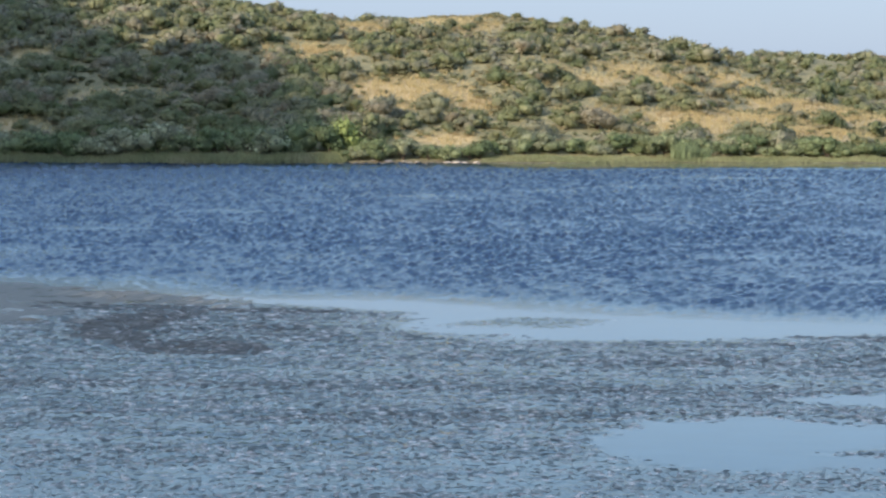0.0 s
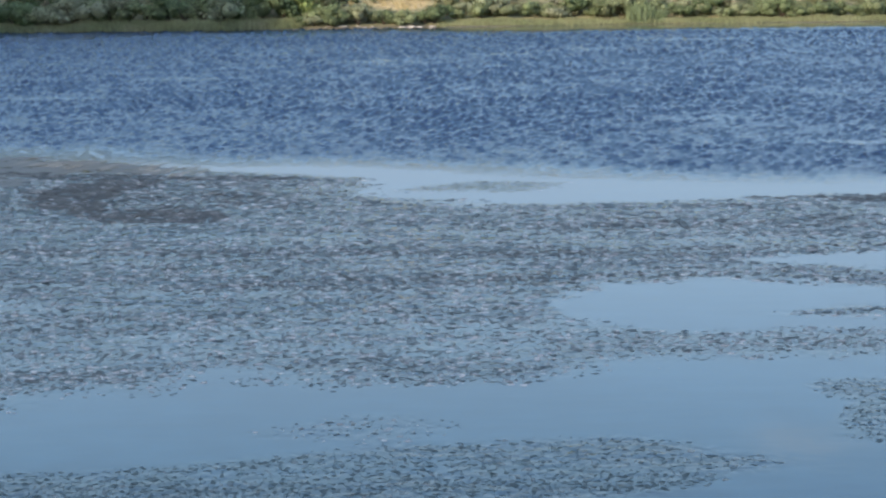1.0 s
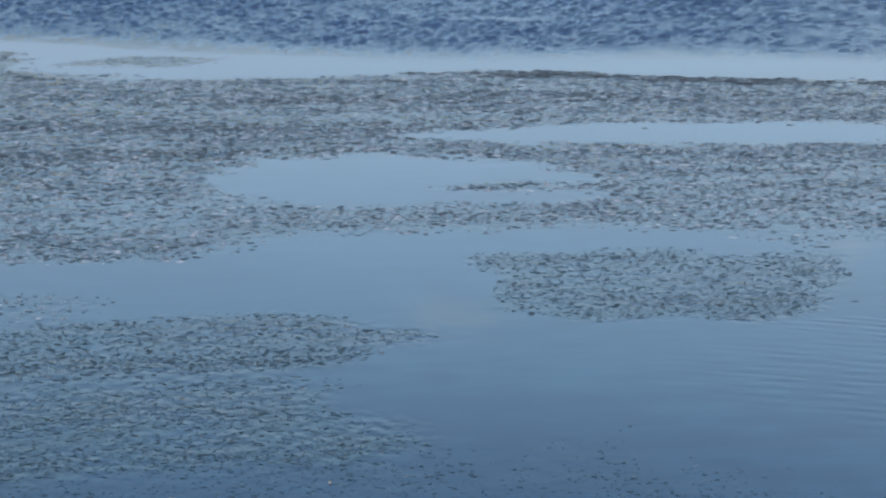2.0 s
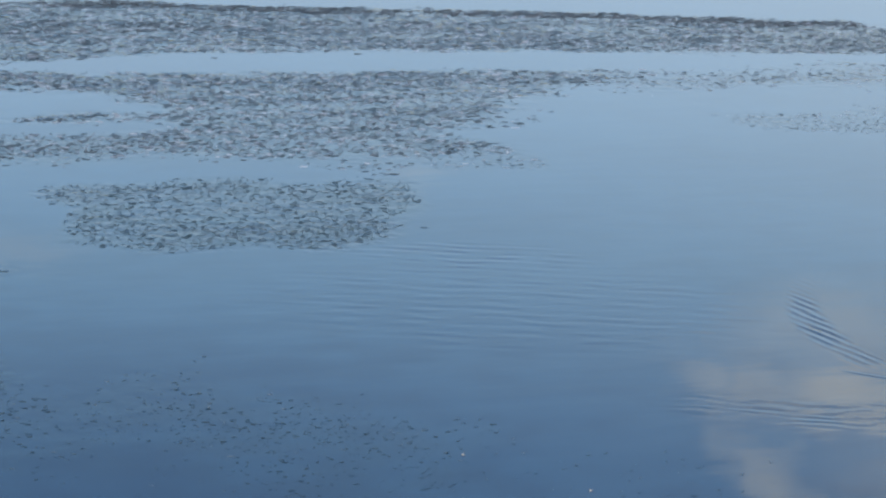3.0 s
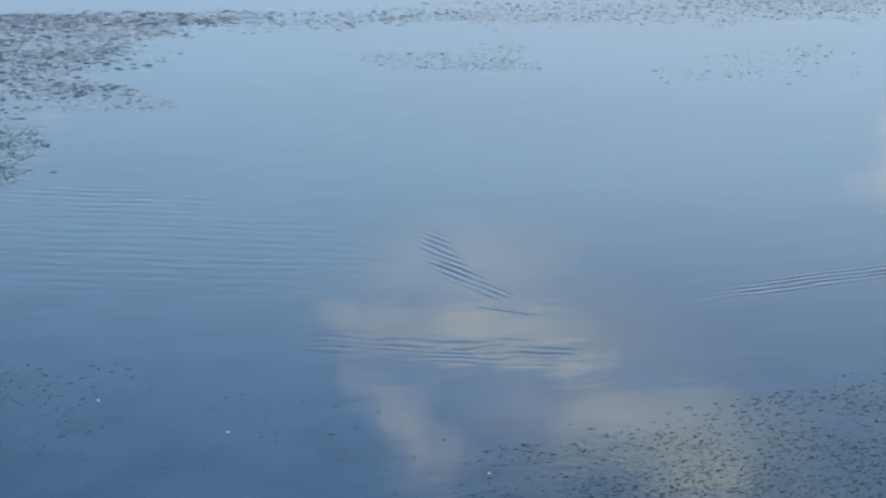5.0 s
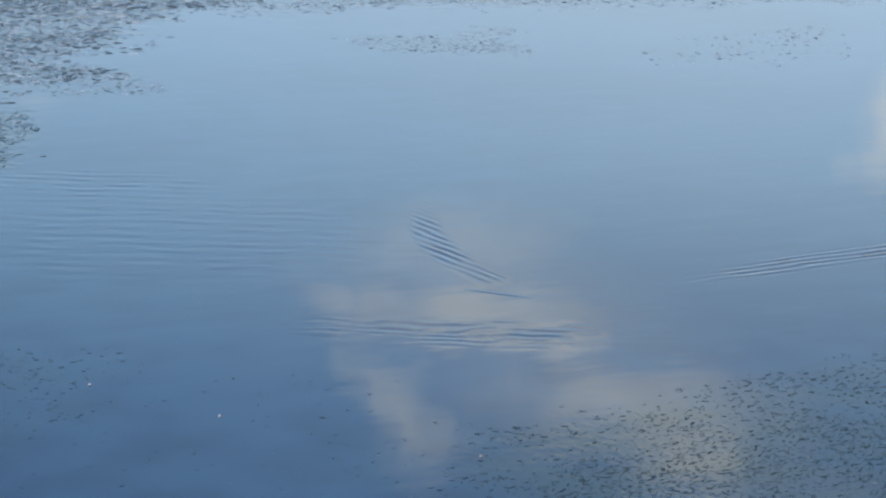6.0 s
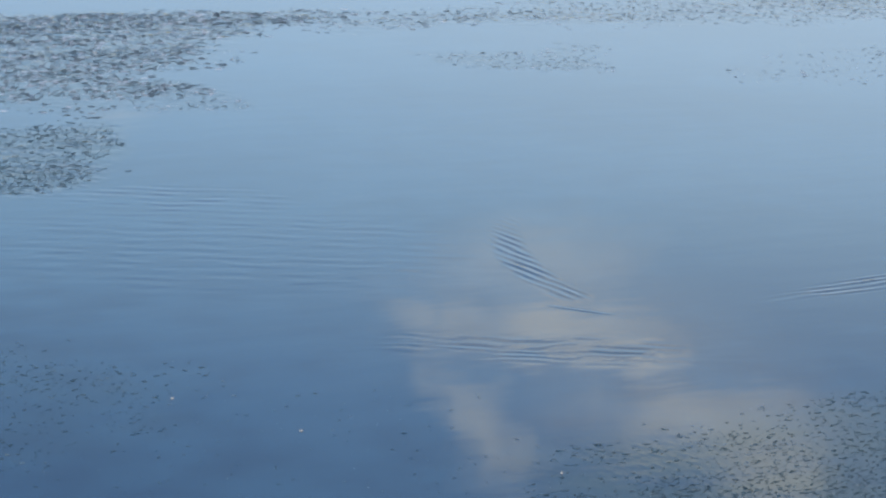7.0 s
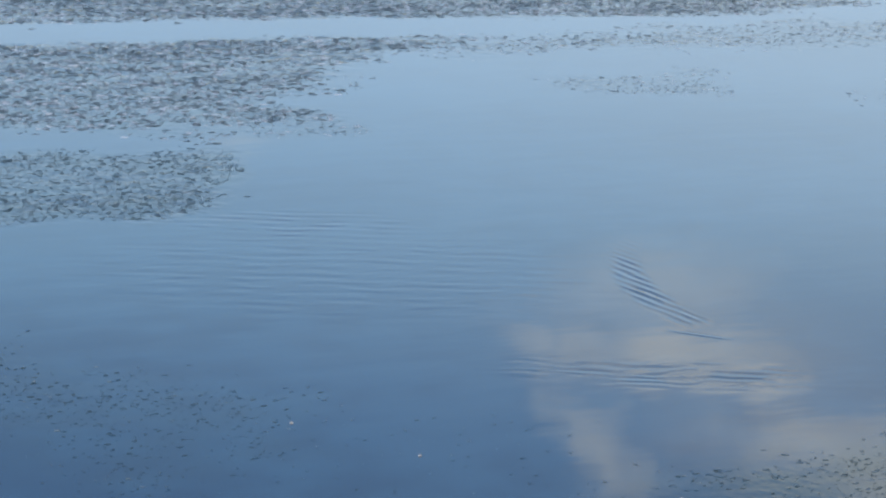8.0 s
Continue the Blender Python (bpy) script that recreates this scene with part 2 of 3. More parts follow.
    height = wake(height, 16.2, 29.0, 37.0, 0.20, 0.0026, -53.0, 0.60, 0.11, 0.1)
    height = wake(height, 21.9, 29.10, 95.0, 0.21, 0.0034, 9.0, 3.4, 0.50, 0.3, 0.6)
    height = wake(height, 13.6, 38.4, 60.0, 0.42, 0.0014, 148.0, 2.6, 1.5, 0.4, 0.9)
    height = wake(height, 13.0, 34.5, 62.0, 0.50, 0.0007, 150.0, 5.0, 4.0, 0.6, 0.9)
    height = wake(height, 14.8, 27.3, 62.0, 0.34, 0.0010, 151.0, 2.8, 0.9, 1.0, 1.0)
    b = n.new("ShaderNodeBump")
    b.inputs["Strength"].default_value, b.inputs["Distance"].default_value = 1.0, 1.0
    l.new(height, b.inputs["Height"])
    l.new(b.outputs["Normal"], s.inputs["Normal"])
    l.new(span(n, l, wind, 0.0, 1.0, 0.02, 0.16), s.inputs["Roughness"])
    murk = math_node(n, l, "ADD", math_node(n, l, "MULTIPLY", noise_node(n, l, 0.12, 4.0), 0.6), math_node(n, l, "MULTIPLY", noise_node(n, l, 1.1, 5.0), 0.4))
    near_shore = mixed(n, l, span(n, l, murk, 0.38, 0.62), (0.003, 0.025, 0.060), (0.012, 0.050, 0.098))
    leafy = math_node(n, l, "MULTIPLY", under.outputs["Fac"], span(n, l, noise_node(n, l, 1.0, 5.0, stretch=(0.9, 1.3, 1)), 0.3, 0.65, 0.35, 1.0))
    near_shore = mixed(n, l, leafy, near_shore, (0.018, 0.042, 0.053))
    l.new(mixed(n, l, span(n, l, wind, 0.2, 0.9), near_shore, (0.004, 0.032, 0.092)), s.inputs["Base Color"])
    return m


m_water = water_material()


def weed_material(name, stops, rough=0.55):
    m, n, l, s = material(name, rough, 1.33)
    geo = n.new("ShaderNodeNewGeometry")
    l.new(ramp(n, l, geo.outputs["Random Per Island"], stops), s.inputs["Base Color"])
    return m


# the ramp's pale end paints glints of sky on wet clumps into their colour
m_weed = weed_material("water_weed", ((0.0, (0.006, 0.014, 0.018)), (0.50, (0.014, 0.024, 0.029)), (0.62, (0.050, 0.060, 0.068)), (0.74, (0.170, 0.190, 0.220)), (1.0, (0.38, 0.42, 0.48))), 0.5)
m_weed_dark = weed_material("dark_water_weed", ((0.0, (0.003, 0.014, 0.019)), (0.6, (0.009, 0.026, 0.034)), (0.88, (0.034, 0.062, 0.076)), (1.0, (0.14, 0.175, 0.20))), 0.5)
m_algae = weed_material("brown_algae", ((0.0, (0.011, 0.013, 0.014)), (0.6, (0.026, 0.030, 0.032)), (0.85, (0.056, 0.063, 0.067)), (1.0, (0.14, 0.155, 0.165))), 0.6)
m_film = weed_material("algae_film", ((0.0, (0.052, 0.055, 0.050)), (1.0, (0.068, 0.070, 0.064))), 0.4)
m_strand = weed_material("pale_weed", ((0.0, (0.14, 0.145, 0.135)), (1.0, (0.28, 0.285, 0.265))), 0.6)
m_down = material("white_down", 0.8)[0]
m_down.node_tree.nodes["Principled BSDF"].inputs["Base Color"].default_value = (0.30, 0.30, 0.30, 1)


# ---- meshes ----
def mesh_from(name, points, faces, mat):
    """A mesh from an array of points and an array of faces, all with as many corners."""
    me = bpy.data.meshes.new(name)
    points, faces = np.asarray(points, np.float32), np.asarray(faces, np.int32)
    k = faces.shape[1]
    me.vertices.add(len(points))
    me.vertices.foreach_set("co", points.ravel())
    me.loops.add(faces.size)
    me.loops.foreach_set("vertex_index", faces.ravel())
    me.polygons.add(len(faces))
    me.polygons.foreach_set("loop_start", np.arange(0, faces.size, k, dtype=np.int32))
    me.update(calc_edges=True)
    me.materials.append(mat)
    return me


def part(name, me, parent):
    """A mesh as a part of a thing."""
    ob = new(name, me)
    ob.parent = parent
    return ob


def thing(name, label, category, group="", kind=""):
    return tagged(new(name), label, category, group, kind)


# ---- the land: one sheet from horizon to horizon ----
RIDGE_Y = 430.0
MAIN = np.array(((-400, 30), (-200, 28), (-110, 26), (-76, 25.3), (-52, 25.0), (-39, 24.0), (-22, 21.8), (-14, 20.7), (-2, 21.0), (7, 21.0), (12, 20.7), (26, 19.0),
                 (39, 16.8), (48, 14.2), (58, 10.5), (66, 7.0), (76, 4.2), (95, 2.5), (400, 2.0)), float)
BACK = np.array(((-400, 8), (20, 9), (50, 14.5), (61, 16.4), (75, 16.6), (88, 16.0), (97, 13.8), (115, 12.0), (160, 14.0), (400, 12.0)), float)
SHORE = np.array(((-400, 330), (-56, 312.5), (-26, 306), (0, 309), (30, 313), (55, 310), (120, 316), (400, 340)), float)

SHADE_SPUR = np.array(((86, 0), (93, 69), (105, 99), (113, 126), (130, 129.5), (150, 130), (170, 131), (183, 131.5), (189, 126), (198, 121), (212, 119), (240, 119), (270, 119), (290, 115), (312, 85), (350, 0)), float)   # a steep headland beside the lake, added out of view to shade the left hillside


def smooth(a, b, v):
    w = np.clip((v - a) / (b - a), 0, 1)
    return w * w * (3 - 2 * w)


def swell(x, y, size, seed):
    """Soft undulation of about that size in metres, between -1 and 1."""
    r = np.random.RandomState(seed)
    total = 0
    for _ in range(7):
        a, p, k = r.uniform(0, math.pi), r.uniform(0, 2 * math.pi), r.uniform(0.7, 1.5) * 2 * math.pi / size
        total = total + np.sin(k * (x * math.cos(a) + y * math.sin(a)) + p)
    return total / 4.2


def land(x, y):
    """The height of the ground over the lake."""
    x, y = np.asarray(x, float), np.asarray(y, float)
    shore = np.interp(x, SHORE[:, 0], SHORE[:, 1]) + 0.6 * swell(x, 0 * x, 14, 3)
    inland = y - shore
    s = np.clip(inland / (RIDGE_Y - shore), 0, 3)
    ridge = np.interp(x, MAIN[:, 0], MAIN[:, 1])
    main = np.where(s < 1, ridge * (0.06 * np.minimum(s * 12, 1) + 0.94 * np.sin(np.clip(s, 0, 1) * math.pi / 2) ** 1.15), ridge * (1 - 0.6 * smooth(1, 2.2, s)))
    back = np.interp(x, BACK[:, 0], BACK[:, 1]) * smooth(shore + 40, 540, y) * (1 - 0.4 * smooth(560, 800, y))
    z = np.maximum(main, back)
    z = z + (0.9 * swell(x, y, 45, 5) + 0.45 * swell(x, y, 17, 9)) * smooth(6, 40, inland) * np.where(y > 900, 0.3, 1)
    z = np.where(inland > 0, z + 0.12, np.maximum(-1.6, 0.12 + inland * 0.10))
    # the added headland: its shadow darkens the left of the hill
    shade_spur = np.interp(y, SHADE_SPUR[:, 0], SHADE_SPUR[:, 1]) * np.exp(-((x + 210) / 34) ** 2) * (1 + 0.03 * swell(x, y, 15, 14))
    z = np.maximum(z, shade_spur - 1.6)
    bank = 6.3 * (1 - smooth(2, 12.5, y)) * (1 + 0.04 * swell(x, y, 9, 2)) - 1.6 * smooth(2, 13, y)
    return np.where(y < 60, np.maximum(bank, -1.6), z)


def steps(*stretches):
    """Grid lines: (from, to, step) one after the other."""
    out = []
    for a, b, d in stretches:
        out.extend(np.arange(a, b, d))
    return np.array(out + [stretches[-1][1]], float)


# dry grass on the hill: middle x, y, half widths
DRY = ((1, 408, 8, 18), (-13, 394, 5.5, 8), (-18, 368, 6, 8.5), (-4, 344, 10.5, 10), (-8, 336, 5, 5), (5, 337, 4, 6), (0, 318, 5, 2.5), (15, 357, 4.5, 4), (20, 353, 3.5, 4), (-23, 366, 5, 5),
       (-59, 358, 3, 2.5), (-57, 325, 5, 3.5), (-44, 336, 7, 3), (-31, 334, 4, 2.5), (30, 362, 7.5, 10), (43, 368, 6, 5), (49, 354, 6, 9), (56, 350, 6, 12), (34, 332, 9, 8), (43, 338, 6.5, 8), (49, 328, 8, 7), (20, 334, 4, 5))


def dryness(x, y):
    d = np.zeros(np.shape(x))
    for cx, cy, wx, wy in DRY:
        d = np.maximum(d, np.exp(-(((x - cx) / wx) ** 2 + ((y - cy) / wy) ** 2) ** 1.5))
    return np.clip(d + 0.22 * swell(x, y, 9, 21) * (d > 0.15), 0, 1)


def build_land():
    xs = steps((-4000, -400, 400), (-400, -300, 20), (-300, -160, 5), (-160, -90, 5), (-90, 150, 1.7), (150, 400, 20), (400, 4000, 400))
    ys = steps((-4000, -100, 300), (-100, -10, 15), (-10, 20, 1.5), (20, 80, 15), (80, 290, 4), (290, 470, 1.7), (470, 640, 6), (640, 1000, 40), (1000, 4800, 400))
    gx, gy = np.meshgrid(xs, ys)
    gz = land(gx, gy)
    w, h = len(xs), len(ys)
    i = (np.arange(h - 1)[:, None] * w + np.arange(w - 1)[None, :]).ravel()
    me = mesh_from("ground", np.stack([gx.ravel(), gy.ravel(), gz.ravel()], 1), np.stack([i, i + 1, i + w + 1, i + w], 1), m_ground)
    me.polygons.foreach_set("use_smooth", np.ones(len(me.polygons), bool))
    me.attributes.new("dry", "FLOAT", "POINT").data.foreach_set("value", dryness(gx, gy).ravel().astype(np.float32))
    return tagged(new("ground", me), "sandy hills with dry golden grass behind the lake", "ground", kind="structure")


build_land()


def inside(px, py, outline):
    """How far points lie inside an outline, in metres; outside: minus."""
    px, py = np.asarray(px, float), np.asarray(py, float)
    o = np.asarray(outline, float)
    hit, near = np.zeros(len(px), bool), np.full(len(px), 1e9)
    for (x0, y0), (x1, y1) in zip(o, np.roll(o, -1, 0)):
        t = np.clip(((px - x0) * (x1 - x0) + (py - y0) * (y1 - y0)) / ((x1 - x0) ** 2 + (y1 - y0) ** 2 + 1e-9), 0, 1)
        near = np.minimum(near, np.hypot(px - x0 - t * (x1 - x0), py - y0 - t * (y1 - y0)))
        cross = (y0 > py) != (y1 > py)
        hit ^= cross & (px < (x1 - x0) * (py - y0) / (y1 - y0 + 1e-12) + x0)
    return np.where(hit, near, -near)


FILM = ((-34, 120), (-19.3, 108.2), (-14.6, 104.3), (-12.6, 103.0), (-9.8, 98.6), (-9.5, 96.4), (-12.0, 97.2), (-14.4, 96.5), (-14.9, 94.0), (-15.2, 90.0), (-16.0, 86), (-26, 87))      # where a film of algae lies on the water instead
CLEAR = (  # openings of still water in the weed
    ((3.5, 57.4), (5.2, 61.0), (7.8, 61.8), (11.0, 60.3), (12.2, 57.7), (11.6, 53.7), (9.2, 53.2), (6.8, 53.4), (4.4, 54.4)),
    ((9.3, 66.1), (14.6, 67.7), (21.1, 67.4), (28.0, 65.6), (40.0, 62.5), (40.0, 60.0), (25.1, 62.2), (21.2, 63.0), (15.2, 63.6), (12.2, 63.9)),
    FILM,
)


MAIN_MAT = ((-24, 100), (-15, 104), (-9.5, 98), (-2, 93), (-1.5, 86), (2.5, 81.8), (8, 82), (14.5, 83), (21, 80), (31, 76), (38.5, 72), (42, 66), (36, 64), (28, 62), (23, 59),
            (20.2, 54.5), (17.8, 52), (18.3, 50), (16, 48), (13, 49), (9.6, 49.9), (6, 49.6), (4, 49.2), (2.3, 47.4), (-1.5, 46.9), (-3.5, 48.8), (-6, 46.5), (-12, 43), (-22, 45))
# floating weed: outline, size of a clump, share of the water covered, label, seed, softness of the rim, openings, unevenness, nearest distance
MATS = []
MATS.append((MAIN_MAT, 0.114, 0.385, "wide grey-brown mat of floating water weed", 101, 1.5, CLEAR, 0.7, None, "weed_mat", 50.0))
MATS.append((((8.1, 45.7), (8.6, 46.6), (9.5, 46.8), (11.5, 46.4), (13.3, 45.9), (14.5, 45.5), (13.8, 42.8), (12.8, 40.3), (11.3, 39.9), (9.5, 40.3), (8.6, 40.4), (7.5, 41.2), (8.15, 43.5)), 0.080, 0.25,
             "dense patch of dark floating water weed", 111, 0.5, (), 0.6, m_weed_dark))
MATS.append((((-14, 38), (-5.7, 38.9), (-2.2, 39.7), (0.6, 40.7), (3.6, 41.0), (4.4, 40.2), (5.0, 39.2), (5.6, 38.9), (5.2, 38.3), (4.5, 37.2), (3.2, 36.9), (0, 36.5), (-6, 35.6), (-14, 35.2)), 0.078, 0.25,
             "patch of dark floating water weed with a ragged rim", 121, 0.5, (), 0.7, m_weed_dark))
MATS.append((((-14, 34.5), (-3, 35.6), (2.4, 35.9), (3.5, 35.0), (3.6, 33.8), (4.7, 33.1), (4.6, 32.0), (3.8, 31.3), (2.5, 30.8), (1.0, 30.2), (-8, 29.6), (-14, 31)), 0.070, 0.24,
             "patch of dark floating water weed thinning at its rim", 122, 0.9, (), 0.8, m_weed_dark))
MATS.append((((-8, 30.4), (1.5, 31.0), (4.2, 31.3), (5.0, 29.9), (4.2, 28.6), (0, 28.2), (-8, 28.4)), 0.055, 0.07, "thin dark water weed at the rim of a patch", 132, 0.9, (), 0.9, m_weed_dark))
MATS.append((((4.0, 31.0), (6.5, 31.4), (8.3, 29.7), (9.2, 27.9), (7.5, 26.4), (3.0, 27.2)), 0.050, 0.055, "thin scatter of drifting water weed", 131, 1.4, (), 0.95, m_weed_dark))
MATS.append((((16, 48), (18.1, 46.3), (19.0, 47.4), (18.2, 50), (17, 50)), 0.08, 0.08, "thin tongue of floating water weed", 141, 0.6))
MATS.append((((-2.3, 42.1), (-0.2, 43.5), (1.5, 42.2), (-0.4, 41.4)), 0.085, 0.08, "thin scatter of drifting water weed", 151, 0.6))
MATS.append((((24.6, 57.5), (28.4, 58.3), (34, 56.3), (44, 55.6), (50, 57), (46, 61), (34, 62.3), (26.2, 60.7)), 0.105, 0.09, "sparse strip of floating water weed", 161, 1.2))
MATS.append((((25.2, 51.1), (25.9, 53.4), (29.5, 53.0), (28.2, 49.9)), 0.07, 0.10, "faint patch of drifting water weed", 171, 0.7))
MATS.append((((30.5, 46.8), (33.3, 50.9), (37.8, 51.3), (36, 48.2), (32.3, 45.9)), 0.08, 0.03, "faint patch of drifting water weed", 181, 0.9))
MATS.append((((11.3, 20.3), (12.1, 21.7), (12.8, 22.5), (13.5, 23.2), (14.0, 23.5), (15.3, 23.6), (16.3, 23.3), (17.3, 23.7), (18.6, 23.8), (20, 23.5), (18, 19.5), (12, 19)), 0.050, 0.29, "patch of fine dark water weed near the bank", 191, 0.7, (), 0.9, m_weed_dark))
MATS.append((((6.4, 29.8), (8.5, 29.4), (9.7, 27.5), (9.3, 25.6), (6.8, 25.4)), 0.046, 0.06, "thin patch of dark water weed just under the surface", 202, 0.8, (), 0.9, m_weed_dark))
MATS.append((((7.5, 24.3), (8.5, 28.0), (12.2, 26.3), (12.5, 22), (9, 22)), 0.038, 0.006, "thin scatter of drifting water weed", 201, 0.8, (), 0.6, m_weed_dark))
MATS.append((((0.0, 88.0), (2.5, 91.0), (5.5, 89.5), (4.0, 86.5)), 0.16, 0.09, "faint patch of drifting water weed", 221, 1.0))
MATS.append((((8.6, 55.4), (9.4, 56.2), (11.5, 56.3), (12.4, 55.4), (10.0, 54.9)), 0.16, 0.3, "thin dark strand of floating water weed", 231, 0.5))
MATS.append((((12, 83.4), (15, 83.9), (21, 80.9), (31, 76.9), (38.5, 72.8), (38.5, 71.2), (31, 75.2), (21, 79.2), (14.5, 82.1)), 0.24, 0.9, "dark dense strip at the far rim of the weed", 241, 0.6, (), 0.4, m_algae))


def weediness(x, y):
    """How thickly weed lies in the water at a place, from 0 to 1."""
    px, py = np.ravel(x), np.ravel(y)
    w = np.zeros(len(px))
    for outline, size, cover, label, seed, soft, *rest in MATS:
        d = smooth(-0.6 * soft, soft, inside(px, py, outline) + 0.3 + 0.5 * swell(px, py, 4.0, seed + 1))
        for hole in (rest[0] if rest else ()):
            d = d * smooth(-0.3, 0.9, -inside(px, py, hole) + 0.4 * swell(px, py, 2.0, seed + 3))
        w = np.maximum(w, d * min(1.0, cover / 0.19))
    return w.reshape(np.shape(x))


WIND = np.array(((-60, 124), (-20, 110), (-9, 102), (-2, 99), (5, 93), (15, 88.5), (35, 85), (50, 80), (80, 70), (400, 60)), float)   # x, y: where the wind begins to reach the water
SLICKS = ((-15.5, 178, 4.0, 3.0), (-20.5, 153, 4.5, 1.8), (-27, 150, 4, 1.5), (16.5, 126, 3.0, 2.2), (19.5, 108, 2.6, 1.5), (28, 250, 7, 5), (-2, 205, 3, 3), (21, 150, 3, 1.5), (9, 215, 3, 3))   # smooth streaks: middle, half widths


def windy(x, y):
    """How rough the wind makes the water: 0 still, 1 ruffled."""
    edge = np.interp(x, WIND[:, 0], WIND[:, 1]) + 1.2 * swell(x, y, 12, 33)
    shore = np.interp(x, SHORE[:, 0], SHORE[:, 1])
    w = smooth(-3, 9, y - edge) * (0.78 + 0.22 * smooth(2, 45, y - edge)) * (1 - (0.35 + 0.635 * smooth(-6, 16, x)) * smooth(-44, -12, y - shore)) * (1 + 0.20 * swell(x * 0.5, y * 0.22, 7, 35) + 0.16 * swell(x, y * 0.25, 3, 36))
    for cx, cy, wx, wy in SLICKS:
        w = w * (1 - 0.45 * np.exp(-(((x - cx) / wx) ** 2 + ((y - cy + 0.6 * np.sin(x * 1.3)) / wy) ** 2) ** 1.5))
    return np.clip(w, 0, 1.3)


def waves(x, y):
    """Short wind waves: the height in metres for a full wind."""
    r = np.random.RandomState(77)
    z = np.zeros(np.shape(x))
    for k in range(44):
        length = 0.30 * 2.6 ** r.uniform(0, 1)
        a, p = radians(r.normal(82, 27)), r.uniform(0, 2 * math.pi)
        slope = WAVE_SLOPE * math.sqrt(2 / 44)
        u = x * math.cos(a) + y * math.sin(a)
        z += slope * length / (2 * math.pi) * np.sin(2 * math.pi * u / length + p + 1.6 * np.sin(0.13 * x + k) + 1.3 * np.sin(0.10 * y + 2 * k))
    return z


def build_water():
    """One sheet of water. Its grid fans out from the bank and widens with the distance."""
    us = np.concatenate(((-60, -25, -8, -3, -1.2, -0.6, -0.35), np.arange(-0.26, -0.2, 0.003), np.arange(-0.2, 0.22, 0.0012), np.arange(0.22, 0.3, 0.002), np.arange(0.3, 0.56, 0.003), np.arange(0.56, 1.1, 0.01), (1.1, 1.5, 3, 8, 25, 60)))
    ys = [-1.0, 6.0, 12.0] + list(np.arange(18, 82, 0.5))
    while ys[-1] < 320:
        ys.append(ys[-1] + 0.30 * (ys[-1] / 82) ** 0.95)
    ys = np.array(ys + [340, 400, 500, 700, 1100])
    gu, gy = np.meshgrid(us, ys)
    gx = gu * np.clip(gy, 18, 320)
    w, h = len(us), len(ys)
    wind = windy(gx, gy)
    fine = smooth(-0.26, -0.24, gu) * (1 - smooth(0.5, 0.55, gu)) * smooth(82, 84, gy) * (1 - smooth(314, 318, gy))
    i = (np.arange(h - 1)[:, None] * w + np.arange(w - 1)[None, :]).ravel()
    me = mesh_from("water", np.stack([gx.ravel(), gy.ravel(), (waves(gx, gy) * np.clip(gy / 92, 1, 3.4) ** 1.15 * wind * fine).ravel()], 1), np.stack([i, i + 1, i + w + 1, i + w], 1), m_water)
    me.polygons.foreach_set("use_smooth", np.ones(len(me.polygons), bool))
    me.attributes.new("wind", "FLOAT", "POINT").data.foreach_set("value", wind.ravel().astype(np.float32))
    me.attributes.new("weed", "FLOAT", "POINT").data.foreach_set("value", weediness(gx, gy).ravel().astype(np.float32))
    return tagged(new("water", me), "blue lake water, ruffled far out and still near the weed", "water", kind="structure")


WAVE_SLOPE = 0.47
build_water()


# ---- bushes ----
def tube(path, radii, sides=6):
    """The points and quads of a tapered round limb along a path."""
    pts, quads = [], []
    for k, (p, r) in enumerate(zip(path, radii)):
        for a in range(sides):
            t = 2 * math.pi * a / sides
            pts.append((p[0] + r * math.cos(t), p[1] + r * math.sin(t), p[2]))
        if k:
            for a in range(sides):
                b, c = (k - 1) * sides, k * sides
                quads.append((b + a, b + (a + 1) % sides, c + (a + 1) % sides, c + a))
    return np.array(pts), np.array(quads)


